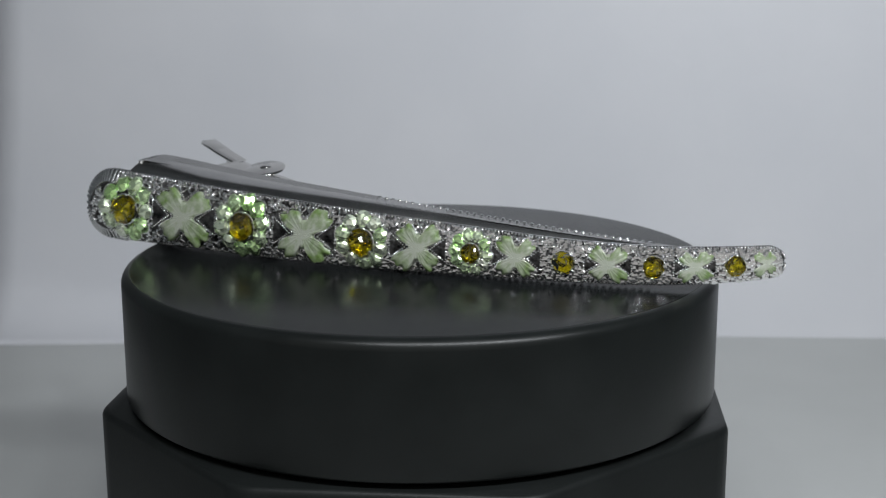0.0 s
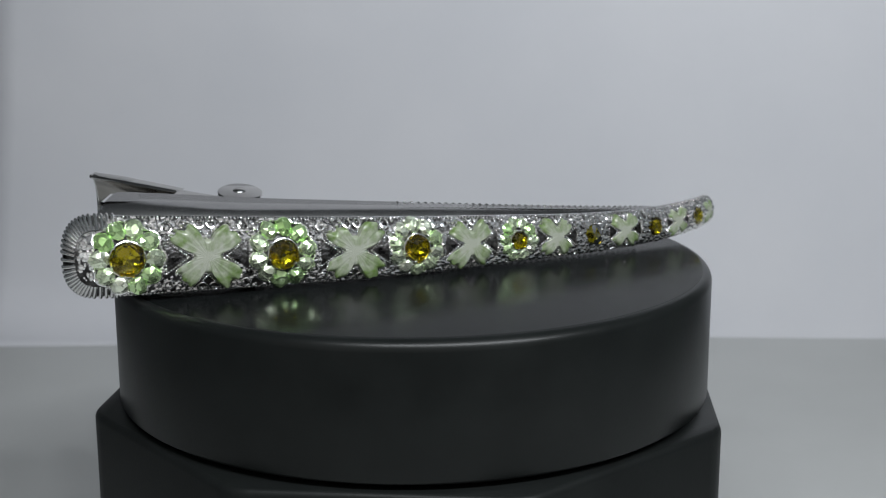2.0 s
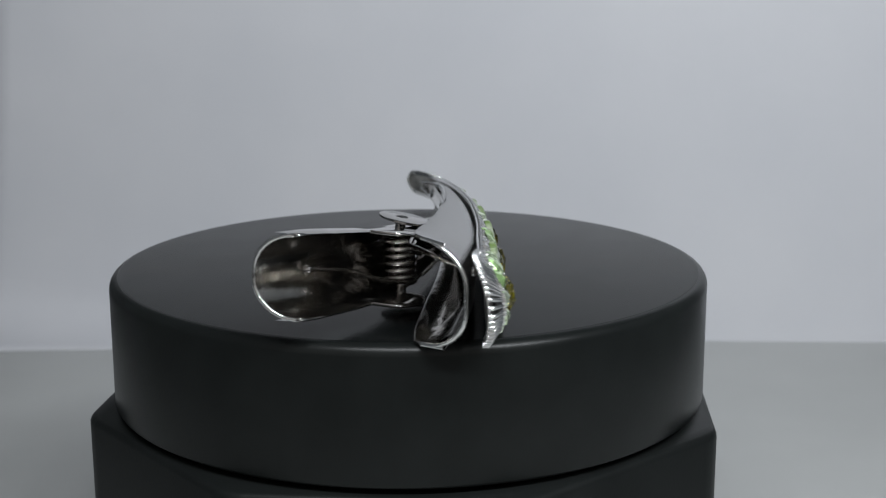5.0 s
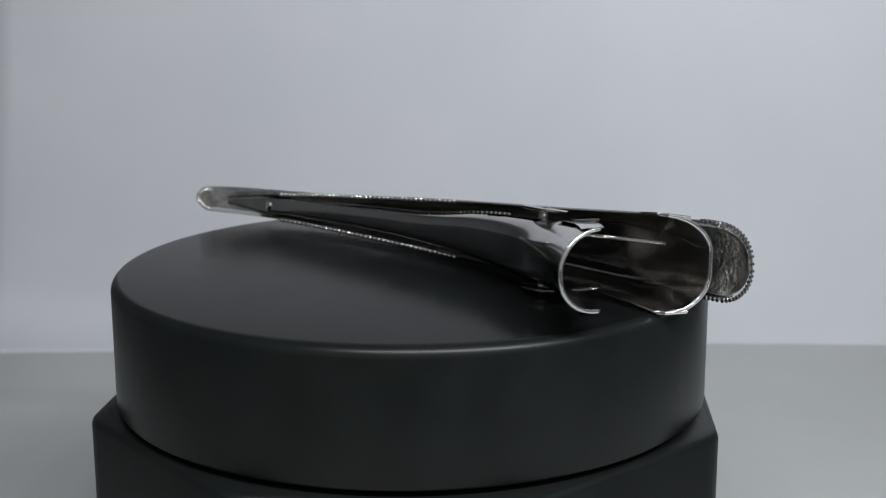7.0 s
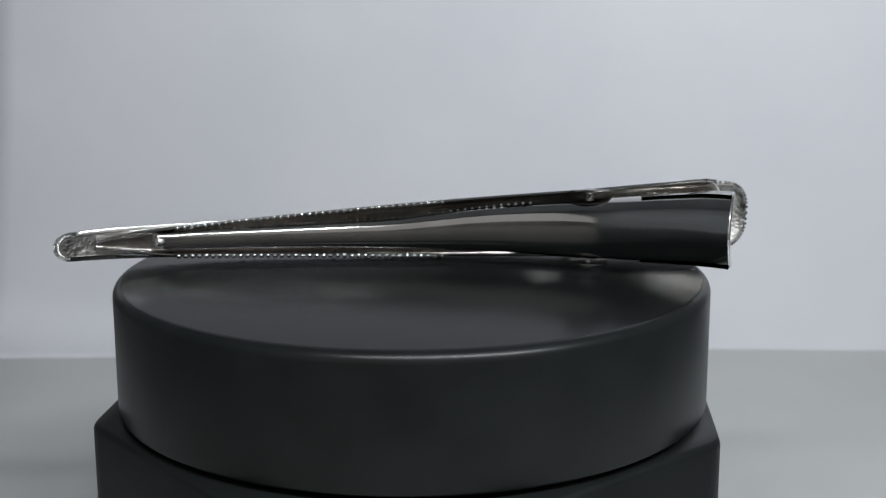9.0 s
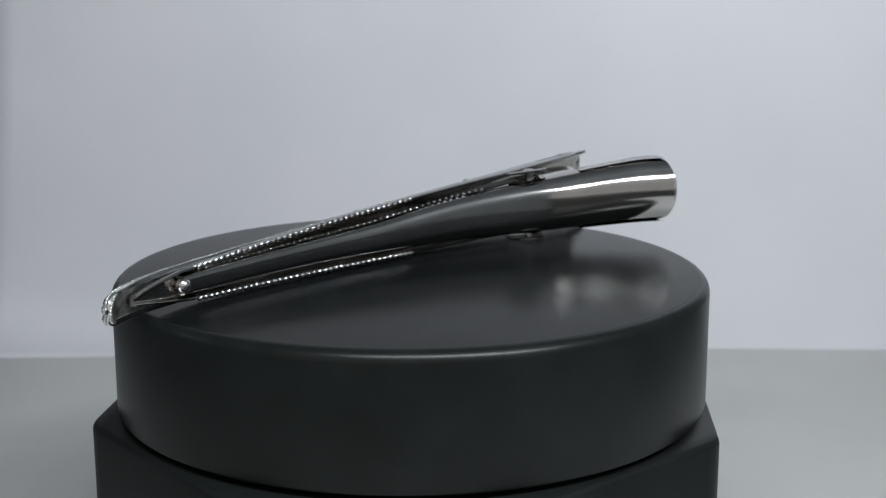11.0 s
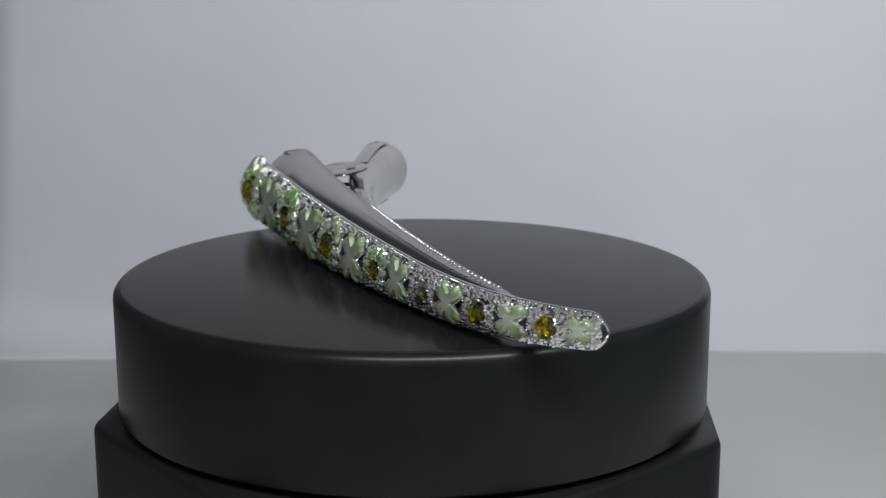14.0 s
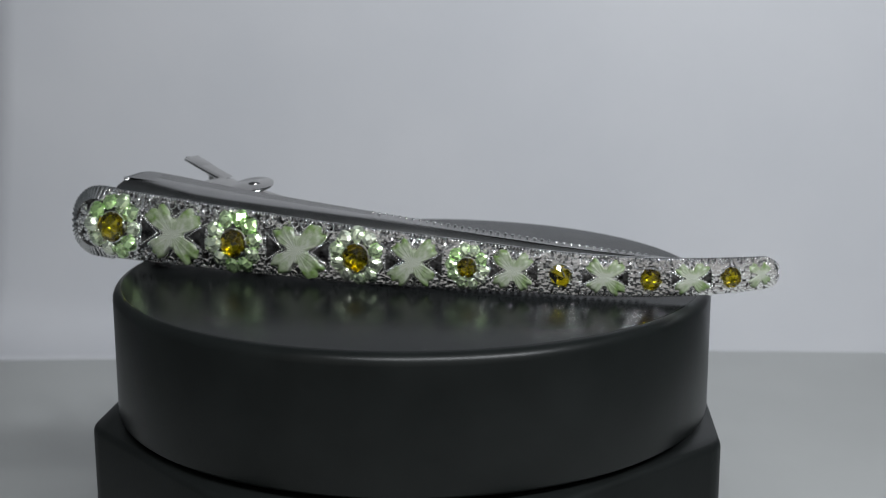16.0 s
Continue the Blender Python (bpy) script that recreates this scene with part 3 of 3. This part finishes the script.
            for (xa, ya), (xb, yb) in zip(corners, corners[1:] + corners[:1]):
                for q in (0, 0.25, 0.5, 0.75):
                    x, y = ls + rx * (xa + (xb - xa) * q), ry * (ya + (yb - ya) * q)
                    loop.append(place(x, y, dome(x, y) + 0.25))
            pieces.append(bead_row(loop + loop[:1], 0.2, 0.45))
    for ls, rx, ry, rad in shapes:
        if rx < 3:
            continue
        for sx in (-1, 1):
            for sy in (-1, 1):
                for fx, fy, r in ((1.02, 0.86, 0.13), (0.16, 0.95, 0.12)):
                    cs, cv = ls + sx * rx * fx, sy * min(ry * fy, HALF(ls) - 0.9)
                    loop = []
                    for k in range(17):
                        a = 2 * math.pi * k / 16
                        x, y = cs + r * rx * math.cos(a), cv + r * rx * 0.9 * math.sin(a)
                        loop.append(place(x, y, dome(x, y) + 0.35))
                    pieces.append(tube(loop, 0.17 * MM, 6))
    v, f = join(pieces)
    tagged(part("filigree", mesh_of("filigree", v, f, SILVER), bar, "silver wire loops"), kind="stuff")

    # beaded borders
    pieces = []
    for side in (-1, 1):
        s = 6.0
        while s < LENGTH - 0.1:
            h = half_at(s)
            pieces.append(bead(place(s, side * (h - 0.25), dome(s, h - 0.25) + 0.1), 0.24 * MM, (6, 4)))
            s += 0.58 if s < LENGTH - 1.5 else 0.16
    for k in range(15):
        a = math.radians(-84 + 12 * k)
        pieces.append(bead(place(LENGTH - 3 + 2.45 * math.cos(a), 2.15 * math.sin(a), -0.2), 0.32 * MM, (8, 6)))
    v, f = join(pieces)
    tagged(part("beaded_border", mesh_of("beaded_border", v, f, SILVER), bar, "row of tiny silver beads"), kind="stuff")

    # ribs round the wide end, from its back edge over the rim
    pieces = []
    for k in range(33):
        a = math.radians(-112 + 224 * k / 32)
        round_end = abs(a) <= math.pi / 2
        s0 = END - END * abs(math.cos(a)) ** 0.8 if round_end else END + (abs(a) - math.pi / 2) * 7
        v0 = HALF(s0) * (math.copysign(abs(math.sin(a)) ** 0.8, a) if round_end else math.copysign(1, a))
        pts = [place(s0, v0, dome(s0, v0) - 0.6)]
        for e in (0.02, 0.35, 0.8, 1.4, 2.1):
            q = 1 - e / 6.3
            si, vi = (END + (s0 - END) * q, v0 * q) if round_end else (s0, v0 * q)
            pts.append(place(si, vi, dome(si, vi) + 0.02))
        pieces.append(tube(pts, 0.31 * MM, 7))
    v, f = join(pieces)
    part("ribbed_rim", mesh_of("ribbed_rim", v, f, SILVER), bar, "ribbed silver rim")

    # hinge ears, pin, spring
    px, py = -28.6, 12.9
    for z0, lean in ((13.75, 0.2), (0.95, 0.08)):
        rings = []
        for k, z in ((0.93, z0), (1.0, z0 + 0.12), (1.0, z0 + 0.42), (0.93, z0 + 0.55)):
            ring = []
            for q in range(36):
                a = 2 * math.pi * q / 36
                x, y = 3.7 * k * math.cos(a), 3.9 * k * math.sin(a)
                ring.append((x * 0.9 + y * 0.43, -x * 0.43 + y * 0.9, z))
            rings.append([((px - 0.3 + x) * MM, (py - 0.6 + y) * MM, (z + lean * (0.42 * x + 0.91 * y)) * MM) for x, y, z in ring])
        v, f = loft(rings)
        part("hinge_ear", tidy(mesh_of("hinge_ear", v, f, STEEL)), front, "rounded nickel hinge ear")
    z0, z1 = 0.7, 14.3
    v, f = revolve([(0.0001, z0 * MM), (1.3 * MM, z0 * MM), (1.3 * MM, (z0 + 0.5) * MM), (0.8 * MM, (z0 + 0.7) * MM), (0.8 * MM, (z1 - 0.5) * MM),
                    (1.3 * MM, (z1 - 0.3) * MM), (1.3 * MM, z1 * MM), (0.8 * MM, (z1 + 0.35) * MM), (0.0001, (z1 + 0.4) * MM)], 20)
    part("hinge_pin", tidy(mesh_of("hinge_pin", v, f, STEEL)), clip, "steel rivet pin", Matrix.Translation((px * MM, py * MM, 0)))
    pts = [(-47.8, 9.6, 9.4), (-40, 11.2, 10.0), (-33, 13.2, 10.7)]
    turns = 6
    for k in range(turns * 14 + 1):
        a = math.radians(-150) - 2 * math.pi * k / 14
        pts.append((px + 2.3 * math.cos(a), py + 2.3 * math.sin(a), 11.0 - 6.8 * k / (turns * 14)))
    pts += [(-31.5, 17.5, 5.4), (-33.5, 24.0, 8.2), (-36.2, 30.0, 9.3)]
    v, f = tube([Vector(p) * MM for p in pts], 0.42 * MM, 8)
    part("spring", mesh_of("spring", v, f, STEEL), clip, "coiled steel spring wire")
    for x, y, z in ((-47.9, 9.4, 9.4), (-36.4, 30.4, 9.3)):
        v, f = bead(Vector((x, y, z)) * MM, 0.8 * MM, (10, 6))
        part("spring_tab", mesh_of("spring_tab", v, f, STEEL), clip)
    return clip


clip = hair_clip()


# ---------------------------------------------------------------- what moves
def motions():
    rows = [(0.5 * k, pose(0, 0, 0, 0, 0, turn(0.5 * k))) for k in range(33)]
    walk(disc, [(t, Matrix.Translation((0, 0, -FLOOR_Z)) @ m) for t, m in rows])
    walk(clip, rows)


motions()
